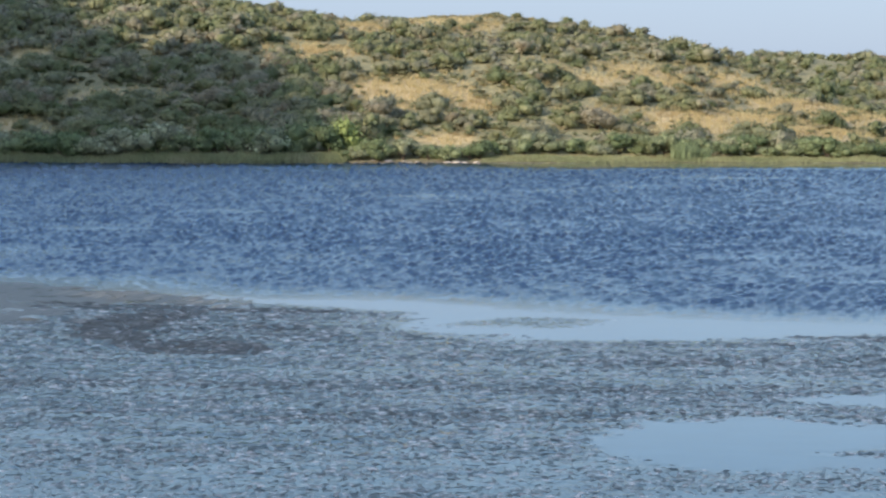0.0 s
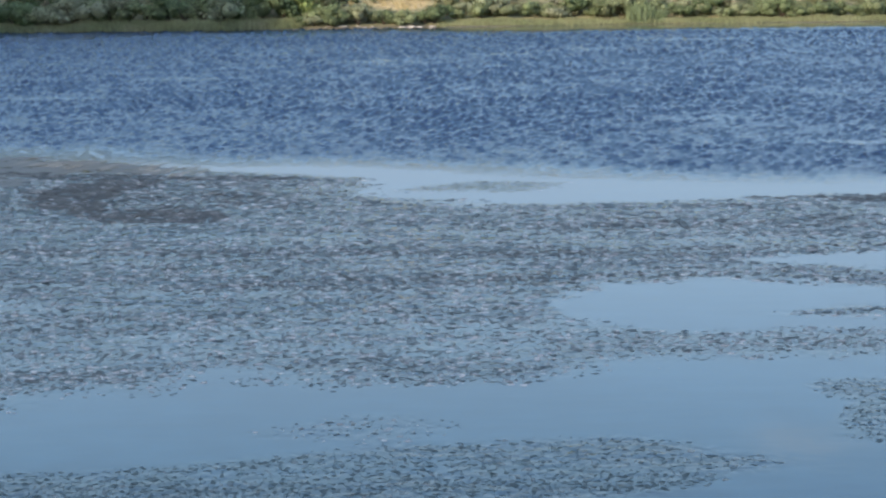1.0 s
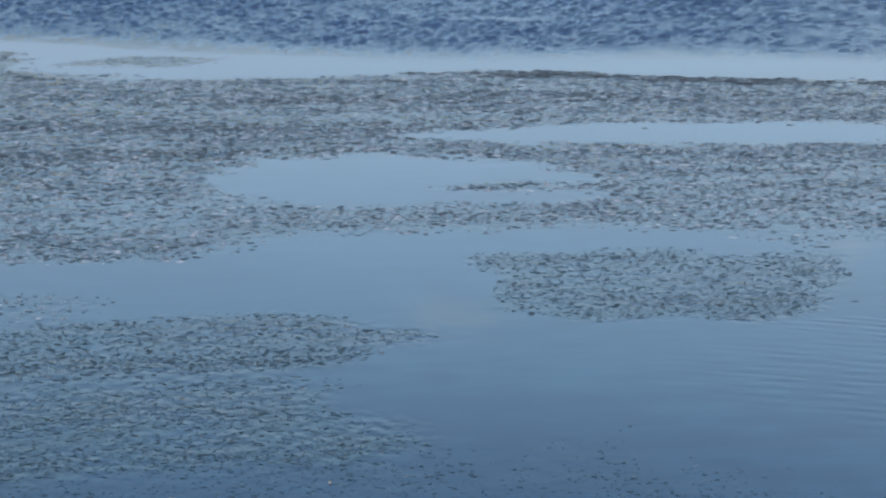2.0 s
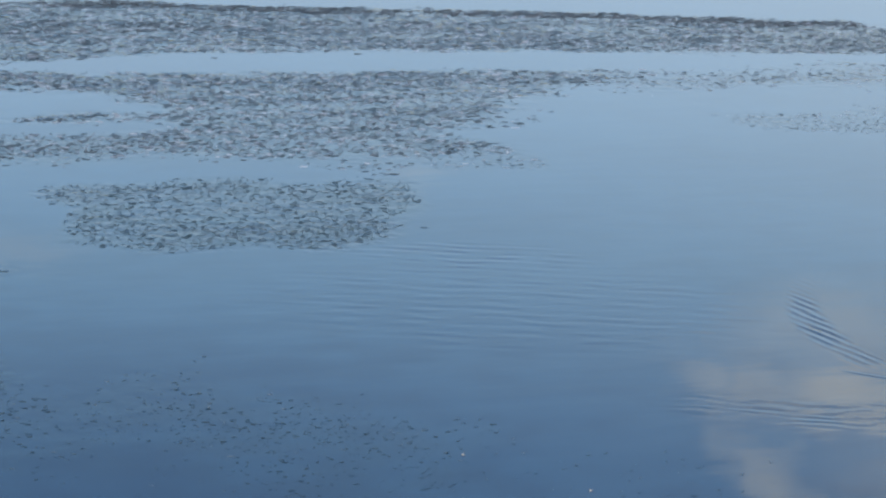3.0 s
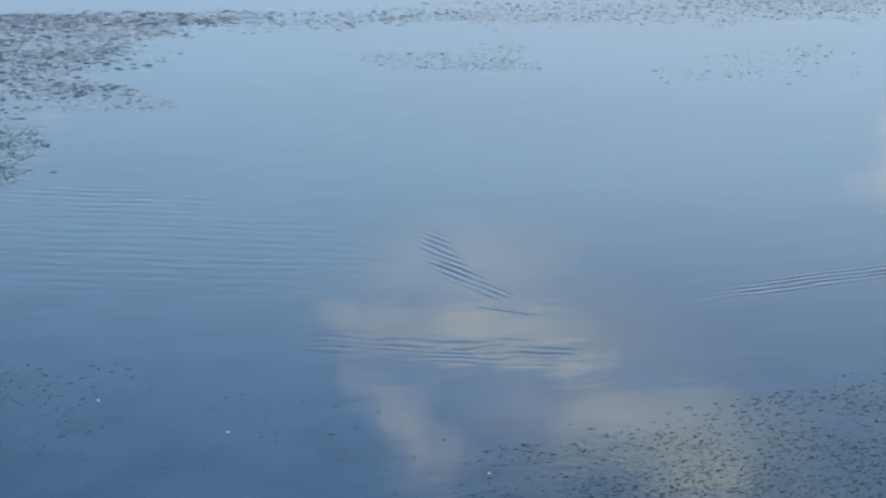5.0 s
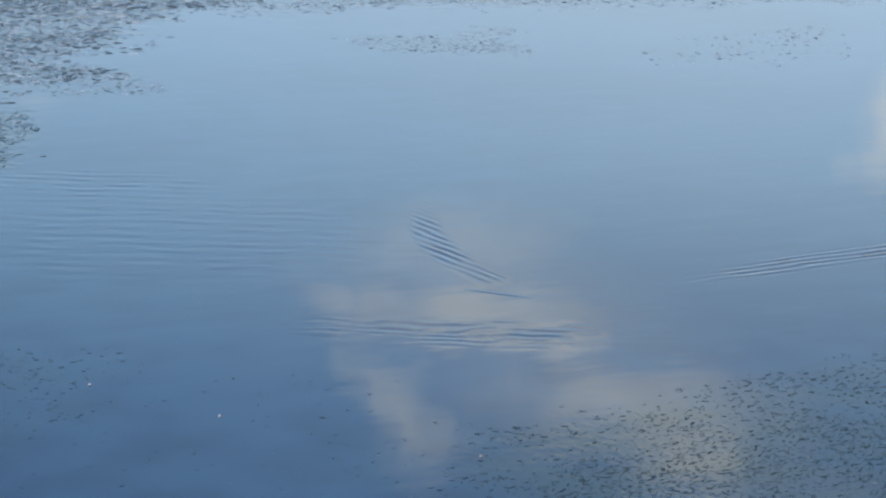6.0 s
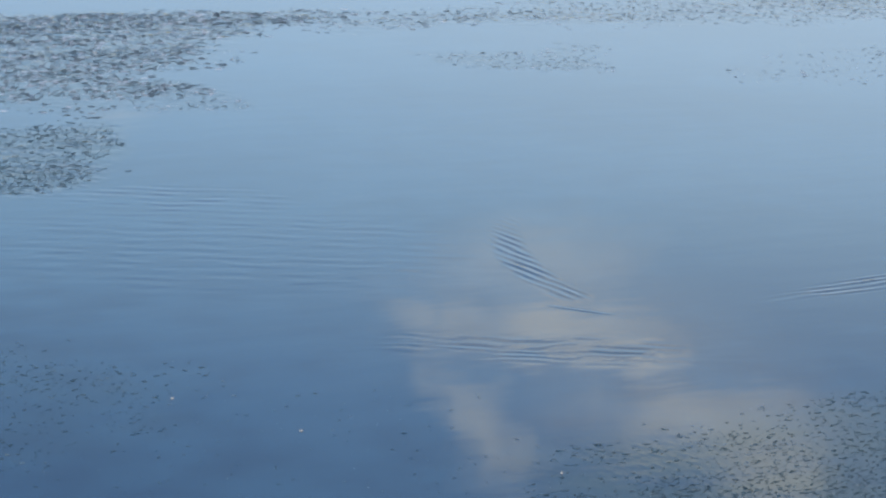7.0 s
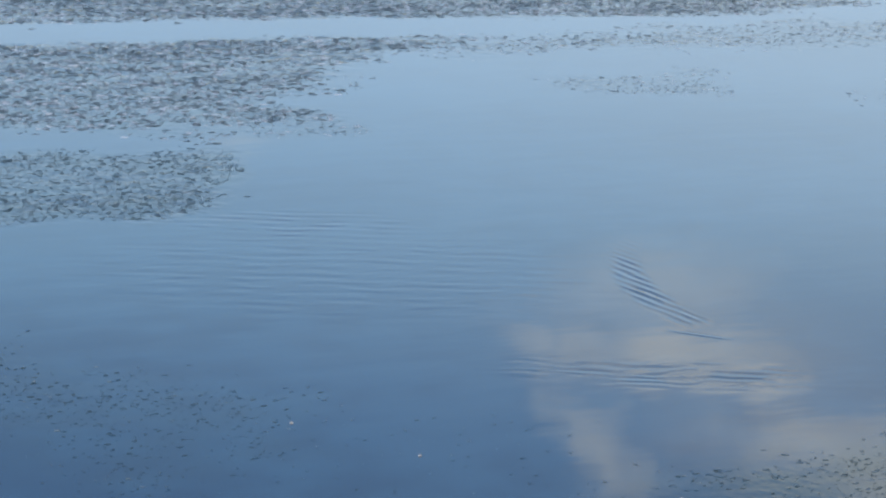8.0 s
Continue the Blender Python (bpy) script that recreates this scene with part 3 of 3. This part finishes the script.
def crown_arrays(seed, lobes, leaves, size, lobe_size=0.42, leaf_tall=1.0):
    """Leaf clumps on an uneven crown one metre across and one high: points and quads."""
    r = np.random.RandomState(seed)
    pts, quads = [], []
    centres = []
    for k in range(lobes):
        a, d = r.uniform(0, 2 * math.pi), 0.36 * math.sqrt(r.uniform(0, 1))
        centres.append((d * math.cos(a), d * math.sin(a), r.uniform(0.26, 0.70) - 0.35 * d, lobe_size * r.uniform(0.5, 1.0)))
    for k in range(leaves):
        cx, cy, cz, cr = centres[r.randint(lobes)]
        d = r.normal(size=3)
        d[2] = abs(d[2]) * 0.9 - 0.25
        d /= np.linalg.norm(d)
        p = np.array((cx, cy, cz)) + d * cr * np.array((1, 1, 0.85)) * r.uniform(0.82, 1.32)
        p[2] = max(p[2], 0.03)
        side = np.cross(d, r.normal(size=3))
        side /= np.linalg.norm(side)
        up = np.cross(side, d) + d * r.uniform(-0.6, 0.8)
        s = size * r.uniform(0.6, 1.35)
        b = len(pts)
        tip = d * s * r.uniform(-0.2, 0.5)
        pts += [p - side * s * 0.5, p - up * s * 0.5 * leaf_tall + tip * 0.3, p + side * s * 0.5, p + up * s * 0.6 * leaf_tall + tip]
        quads.append((b, b + 1, b + 2, b + 3))
    for cx, cy, cz, cr in centres:
        b = len(pts)
        rings, around = 3, 4
        for i in range(rings + 1):
            t = math.pi * i / rings
            for j in range(around):
                q = 2 * math.pi * j / around
                w = cr * 0.84 * r.uniform(0.80, 1.14)
                pts.append(np.array((cx + w * math.sin(t) * math.cos(q), cy + w * math.sin(t) * math.sin(q), max(0.02, cz + 0.85 * w * math.cos(t)))))
        for i in range(rings):
            for j in range(around):
                quads.append((b + i * around + j, b + (i + 1) * around + j, b + (i + 1) * around + (j + 1) % around, b + i * around + (j + 1) % around))
    return np.array(pts), np.array(quads)


def stems_arrays(seed, stems=4):
    r = np.random.RandomState(seed)
    pts, quads, n = [], [], 0
    for k in range(stems):
        a = 2 * math.pi * k / stems + r.uniform(-0.5, 0.5)
        lean = r.uniform(0.08, 0.26)
        path = [(lean * f * math.cos(a) * (1 + f), lean * f * math.sin(a) * (1 + f), -0.06 + f * 0.62) for f in (0, 0.35, 0.7, 1.0)]
        p, q = tube(path, (0.035, 0.026, 0.017, 0.008), 5)
        pts.append(p)
        quads.append(q + n)
        n += len(p)
    return np.concatenate(pts), np.concatenate(quads)


KINDS = [crown_arrays(40 + k, 5 + k % 4, 620, 0.062 + 0.010 * (k % 3)) for k in range(7)]
FAR_KINDS = [crown_arrays(140 + k, 5 + k % 3, 128, 0.104 + 0.012 * (k % 3), 0.42) for k in range(9)]
CROWNS = [mesh_from("crown", p, q, m_scrub) for p, q in KINDS]
SHORE_CROWNS = [mesh_from("crown", *crown_arrays(70 + k, 7, 560, 0.075, 0.36), m_shore) for k in range(5)]
STEMS = [mesh_from("trunk", *stems_arrays(90 + k), m_bark) for k in range(3)]


def bush(crown, stems, x, y, wide, tall, turn, label, group):
    """A bush on the ground: its stems and its crown."""
    ob = thing("bush", label, "bush", group)
    part("trunk", stems, ob)
    part("crown", crown, ob)
    ob.matrix_world = Matrix.LocRotScale((x, y, float(land(x, y)) - 0.05), Euler((0, 0, turn)), (wide, wide, tall))
    return ob


rnd = random.Random(11)
# the belt of taller bushes along the far shore
x = -72.0
while x < 78:
    tall = rnd.uniform(3.0, 4.8) if x < -12 else rnd.choice((1.5, 1.8, 2.1, 2.4, 3.2))
    wide = tall * rnd.uniform(1.05, 1.4)
    shore_y = float(np.interp(x, SHORE[:, 0], SHORE[:, 1]))
    bush(SHORE_CROWNS[rnd.randrange(5)], STEMS[rnd.randrange(3)], x, shore_y + rnd.uniform(2.0, 4.5) - (1.6 if -13 < x < 6 else 0), wide, tall, rnd.uniform(0, 6.3),
         "dense green bush on the far lake shore", "bushes along the shore")
    x += wide * rnd.uniform(0.38, 0.62)
bright = bush(mesh_from("crown", *crown_arrays(99, 7, 560, 0.08), m_bright), STEMS[0], -12.1, 311.2, 3.7, 5.0, 0.4, "bright yellow-green young bush among darker shore bushes", "bushes along the shore")

# scrub over the hills: single bushes on the lower slope, the far ones as one spread
near_count, far_pts, far_quads, far_n = 0, [], [], 0
for k in range(6000):
    x, y = (rnd.uniform(-85, 115) if k % 3 else rnd.uniform(-85, -8)), 316 + 250 * rnd.random() ** 1.25
    if abs(x) > y * 0.20 or (y > 452 and x < 40) or land(x, y) < 0.6:
        continue
    d = float(dryness(np.array(x), np.array(y)))
    thick = float(swell(np.array(x), np.array(y * 0.5), 16, 61))      # thickets and gaps between them
    if rnd.random() < d * 1.35 - 0.08 or rnd.random() < 0.12 - 0.35 * thick:
        continue
    tall = rnd.choice((0.9, 1.1, 1.4, 1.6, 1.9, 2.2, 2.5, 2.9, 3.3)) * rnd.uniform(0.85, 1.15) * (1 - 0.5 * d) * (1 + 0.18 * thick) * (1 - 0.55 * float(smooth(390, 425, y)) * (x < 60)) * (1 - 0.3 * float(smooth(480, 530, y)))
    wide = tall * rnd.uniform(1.0, 1.45)
    kind, turn = rnd.randrange(7), rnd.uniform(0, 6.3)
    if y < 352 and near_count < 260 and tall > 1.0:
        bush(CROWNS[kind], STEMS[kind % 3], x, y, wide, tall, turn, "grey-green scrub bush on the hillside", "scrub on the hill")
        near_count += 1
        continue
    p, q = FAR_KINDS[rnd.randrange(9)]
    c, s = math.cos(turn), math.sin(turn)
    far_pts.append(np.stack([x + wide * (c * p[:, 0] - s * p[:, 1]), y + wide * (s * p[:, 0] + c * p[:, 1]), float(land(x, y)) - 0.05 + tall * p[:, 2]], 1))
    far_quads.append(q + far_n)
    far_n += len(p)
LOW_KINDS = [crown_arrays(240 + k, 1, 30, 0.22, 0.46) for k in range(9)]
low_pts, low_quads, low_n = [], [], 0
for k in range(8600):
    x, y = rnd.uniform(-85, 105), 314 + 130 * rnd.random() ** 1.1
    if abs(x) > y * 0.20 or land(x, y) < 0.4 or rnd.random() < 0.8 * float(dryness(np.array(x), np.array(y))):
        continue
    tall, turn = rnd.uniform(0.4, 1.0), rnd.uniform(0, 6.3)
    wide = tall * rnd.uniform(1.3, 2.4)
    p, q = LOW_KINDS[rnd.randrange(9)]
    c, s = math.cos(turn), math.sin(turn)
    low_pts.append(np.stack([x + wide * (c * p[:, 0] - s * p[:, 1]), y + wide * (s * p[:, 0] + c * p[:, 1]), float(land(x, y)) - 0.05 + tall * p[:, 2]], 1))
    low_quads.append(q + low_n)
    low_n += len(p)
tagged(new("low_scrub", mesh_from("low_scrub", np.concatenate(low_pts), np.concatenate(low_quads), m_low)),
       "low olive and straw-coloured undergrowth between the bushes", "scrub", kind="stuff")
tagged(new("hillside_scrub", mesh_from("hillside_scrub", np.concatenate(far_pts), np.concatenate(far_quads), m_scrub_far)),
       "grey-green scrub covering the upper hillsides", "scrub", kind="stuff")


# ---- grass and reeds ----
def blades(spots, tall, wide, each, seed, lean=0.35):
    """Tufts of grass blades at spots (x, y, z): points and triangles."""
    r = np.random.RandomState(seed)
    spots = np.repeat(np.asarray(spots, float), each, 0)
    n = len(spots)
    a, h = r.uniform(0, 2 * math.pi, n), np.repeat(np.broadcast_to(tall, n // each), each) * r.uniform(0.6, 1.25, n)
    foot = spots + np.stack([r.normal(0, 0.16, n), r.normal(0, 0.16, n), np.full(n, -0.05)], 1)
    side = np.stack([np.cos(a), np.sin(a) * 0.5, 0 * a], 1) * (wide * r.uniform(0.7, 1.3, n))[:, None]
    tip = foot + np.stack([r.normal(0, lean, n) * h, r.normal(0, lean, n) * h, h], 1)
    pts = np.stack([foot - side / 2, foot + side / 2, tip], 1).reshape(-1, 3)
    return pts, np.arange(3 * n).reshape(-1, 3)


rs = np.random.RandomState(4)
gx, gy = rs.uniform(-85, 105, 60000), rs.uniform(313, 450, 60000)
keep = (rs.uniform(0, 1, 60000) < 0.02 + 0.9 * dryness(gx, gy)) & (np.abs(gx) < gy * 0.2)
gx, gy = gx[keep], gy[keep]
tagged(new("dry_grass", mesh_from("dry_grass", *blades(np.stack([gx, gy, land(gx, gy)], 1), 0.75, 0.11, 6, 6), m_straw)), "dry golden grass on the hillside", "grass", kind="stuff")


def reed_belt(name, x0, x1, count, tall, label, mat, seed, deep=3.0):
    r = np.random.RandomState(seed)
    x = r.uniform(x0, x1, count)
    y = np.interp(x, SHORE[:, 0], SHORE[:, 1]) - 0.9 + r.uniform(0, deep, count)
    z = np.maximum(-0.1, land(x, y))
    t = tall * np.clip(1 + 0.35 * swell(x, 0 * x, 11, seed) + 0.35 * swell(x, y, 2.5, seed + 1), 0.3, 2)
    p, f = blades(np.stack([x, y, z], 1), t, 0.09, 3, seed, 0.12)
    return tagged(new(name, mesh_from(name, p, f, mat)), label, "reeds", kind="stuff")


reed_belt("reed_belt", -75, -12, 15000, 0.8, "olive-green belt of reeds at the water's edge", m_reed, 31)
reed_belt("reed_belt", 5, 78, 17000, 0.42, "yellow-green belt of reeds at the water's edge", m_reed, 32, 2.8)


def reed_clump(x, y, wide, tall, seed):
    r = np.random.RandomState(seed)
    d, a = wide / 2 * np.sqrt(r.uniform(0, 1, 420)), r.uniform(0, 2 * math.pi, 420)
    p, f = blades(np.stack([d * np.cos(a), d * np.sin(a) * 0.6, 0 * a], 1), tall, 0.10, 3, seed, 0.16)
    ob = tagged(new("reed_clump", mesh_from("reed_clump", p, f, m_reed_pale)), "pale green clump of tall reeds at the shore", "reeds", "reed clumps")
    ob.location = (x, y, float(land(x, y)))
    return ob


reed_clump(30.5, 313.4, 3.0, 2.2, 7)
reed_clump(32.8, 313.6, 1.8, 1.3, 8)


def boulder(x, y, size, seed):
    r = np.random.RandomState(seed)
    bm = bmesh.new()
    bmesh.ops.create_icosphere(bm, subdivisions=2, radius=1)
    for v in bm.verts:
        v.co *= 1 + 0.25 * noise.noise(v.co * 1.7 + Vector((seed, 0, 0)))
        v.co = Vector((v.co.x * size, v.co.y * size * 0.7, v.co.z * size * 0.24))
    me = bpy.data.meshes.new("boulder")
    bm.to_mesh(me)
    bm.free()
    me.materials.append(m_rock)
    ob = tagged(new("boulder", me), "pale weathered stone at the water's edge", "stone", "stones on the shore")
    ob.location, ob.rotation_euler = (x, y, max(0.0, float(land(x, y))) + 0.08 * size), (0, 0, r.uniform(0, 6))


for k, (bx, by, bs) in enumerate(((-6.8, 308.4, 0.6), (-4.2, 308.4, 0.35), (-3.2, 308.6, 0.4), (-4.9, 308.8, 0.3), (0.6, 308.5, 0.55), (1.7, 308.6, 0.7), (2.7, 308.5, 0.5), (4.2, 309.0, 0.45), (-8.6, 308.4, 0.35))):
    boulder(bx, by, 1.1 * bs, 20 + k)


# ---- floating weed ----
def weed_mat(outline, size, cover, label, seed, soft=1.2, clear=(), stain=0.6, mat=None, name="weed_mat", near=None, rise=0.035, streak=0.0):
    """Floating weed within an outline: ragged flat clumps of about that size (at the distance near, larger further off), covering so much of the water, thinner at the rim."""
    r = np.random.RandomState(seed)
    o = np.asarray(outline, float)
    lo, hi = o.min(0) - soft, o.max(0) + soft
    near = near or o[:, 1].mean()
    px, py, ps = [], [], []
    y = lo[1]
    while y < hi[1]:
        big = size * (y / near)
        gap = big * math.sqrt(0.42 / cover)
        row = np.arange(lo[0], hi[0], gap)
        px.append(row + r.uniform(-0.5, 0.5, len(row)) * gap)
        py.append(y + r.uniform(-0.6, 0.6, len(row)) * gap)
        ps.append(np.full(len(row), big))
        y += gap
    px, py, ps = np.concatenate(px), np.concatenate(py), np.concatenate(ps)
    n = len(px)
    ragged = 0.8 * swell(px, py, 4.0, seed + 1) + 0.5 * swell(px, py, 1.6, seed + 2)
    d = smooth(-0.5 * soft, soft, inside(px, py, o) + 0.3 + ragged * min(1, soft))
    for hole in clear:
        d = d * smooth(-0.2, 0.9, -inside(px, py, hole) + 0.5 * swell(px, py, 2.0, seed + 3))
    d = d * (1 - stain + stain * np.clip(0.55 + 0.45 * swell(px * 0.3, py, 2.6, seed + 4) + 0.3 * swell(px, py * 0.6, 1.3, seed + 5) + 0.4 * swell(px * 0.22, py, 6.0, seed + 6), 0, 1.4))
    if streak:           # drawn out in rows across the wind
        d = d * smooth(0.15, 0.75, swell(px * 0.16, py, streak, seed + 7) + 0.3 * swell(px * 0.5, py, 1.8, seed + 8))
    keep = r.uniform(0, 1, n) < d
    px, py, ps = px[keep], py[keep], ps[keep]
    n = len(px)
    leafy = near < 38        # close to the bank: single ragged leaves instead of clumps
    turn, big = r.normal(0, 0.45 if leafy else 0.15, n), ps * np.clip(np.exp(r.normal(0, 0.45, n)), 0.4, 2.2)
    thin = r.uniform(0.18, 0.65, n) if leafy else r.uniform(0.5, 1.3, n)
    corners = 7 if leafy else 4
    ang = 2 * math.pi * np.arange(corners) / corners
    rad = 0.5 * big[:, None] * r.uniform(0.3 if leafy else 0.6, 1.35 if leafy else 1.2, (n, corners))
    u, v = rad * np.cos(ang), rad * np.sin(ang) * thin[:, None]
    c, s = np.cos(turn)[:, None], np.sin(turn)[:, None]
    rim = np.stack([px[:, None] + c * u - s * v, py[:, None] + s * u + c * v, np.full((n, corners), 0.0015)], 2)
    top = np.stack([px + 0.12 * big * r.normal(0, 1, n), py + 0.12 * big * r.normal(0, 1, n), 0.003 + rise * big * r.uniform(0.3, 1.4, n)], 1)[:, None, :]
    pts = np.concatenate([rim, top], 1).reshape(-1, 3)
    base = np.arange(n)[:, None, None] * (corners + 1)
    k = np.arange(corners)
    fan = np.stack([k, (k + 1) % corners, np.full(corners, corners)], 1)[None]
    ob = new(name, mesh_from(name, pts, (base + fan).reshape(-1, 3), mat or m_weed))
    return tagged(ob, label, "water weed", "floating weed", "stuff")


for mat in MATS:
    weed_mat(*mat)
weed_mat(((-16.0, 97.9), (-14.1, 97.6), (-12.7, 96.6), (-9.6, 95.4), (-7.2, 94.8), (-3.9, 93.9), (-3.8, 92.8), (-7.0, 93.4), (-9.6, 93.0), (-12.5, 94.2), (-15.0, 95.4)),
         0.3, 0.75, "dark band of brown algae at the rim of the weed", 211, 0.5, (), 0.4, m_algae, "algae_mat")
weed_mat(((-13.3, 89.4), (-12.4, 91.8), (-10.6, 93.4), (-9.4, 92.6), (-9.6, 90.6), (-10.1, 88.0), (-10.4, 85.4), (-10.2, 83.0), (-8.4, 81.6), (-6.3, 81.0), (-5.4, 80.2), (-5.9, 78.2), (-8.2, 77.9), (-9.7, 79.2), (-10.9, 80.9), (-12.2, 84.4)),
         0.3, 1.4, "crescent of dark brown algae in the weed", 213, 0.5, (), 0.35, m_algae, "algae_mat")
weed_mat(((-10.2, 92), (-5.5, 91.5), (-3.5, 86), (-4.5, 81), (-8.5, 82), (-10.2, 86)), 0.28, 0.30, "thin brown algae among floating weed", 214, 1.0, (), 0.5, m_algae, "algae_mat")
weed_mat(FILM, 0.8, 1.7,
         "smooth olive-grey film of algae on the water", 212, 0.8, (), 0.12, m_film, "algae_film", None, 0.002)
weed_mat(((-24, 98), (-14, 92), (-9, 81), (0, 80), (10, 81), (22, 79), (36, 72), (30, 68), (14, 69), (6, 62), (0, 60), (-10, 62), (-22, 66)), 0.19, 0.22,
         "brown rows of algae in the floating weed", 217, 2.0, (), 0.4, m_algae, "algae_rows", 75.0, 0.035, 5.0)


def weed_strands(line, count, label, seed):
    """Pale threads of weed that the wind has drawn out along a line."""
    r = np.random.RandomState(seed)
    line = np.asarray(line, float)
    pts, quads = [], []
    for k in range(count):
        f = r.uniform(0, len(line) - 1)
        a, b = line[int(f)], line[int(f) + 1]
        at = a + (b - a) * (f - int(f)) + r.normal(0, (0.5, 1.1))
        aim_at, long, wide, bow = radians(r.normal(76, 5)), r.uniform(1.6, 3.4), r.uniform(0.05, 0.10), r.normal(0, 0.12)
        n = len(pts)
        for i in range(7):
            t = i / 6 - 0.5
            c = at + long * t * np.array((math.cos(aim_at), math.sin(aim_at))) + bow * (1 - 4 * t * t) * np.array((-math.sin(aim_at), math.cos(aim_at)))
            half = wide * (1 - 1.7 * abs(t)) + 0.006
            pts += [(c[0] - half, c[1], 0.010), (c[0], c[1], 0.022), (c[0] + half, c[1], 0.010)]
            if i:
                q = n + 3 * i
                quads += [(q - 3, q - 2, q + 1, q), (q - 2, q - 1, q + 2, q + 1)]
    return tagged(new("weed_strands", mesh_from("weed_strands", pts, quads, m_strand)), label, "water weed", "floating weed", "stuff")


weed_strands(((-15.4, 102.6), (-12.8, 100.8), (-10.2, 98.0), (-7.6, 95.8)), 60, "pale threads of weed drawn out by the wind", 215)

# bits of white down on the water
for k, (bx, by) in enumerate(((12.4, 22.5), (9.5, 26.8), (10.4, 25.0), (3.3, 30.0))):
    r = np.random.RandomState(300 + k)
    a = 2 * math.pi * np.arange(9) / 9
    q = 0.027 * r.uniform(0.5, 1.2, 9)
    pts = np.concatenate([np.stack([q * np.cos(a), 0.6 * q * np.sin(a), 0 * a], 1), ((0, 0, 0.02),)])
    ob = tagged(new("down_tuft", mesh_from("down_tuft", pts, [(i, (i + 1) % 9, 9) for i in range(9)], m_down)), "small tuft of white down on the water", "down", "down on the water")
    ob.location = (bx, by, 0.003)
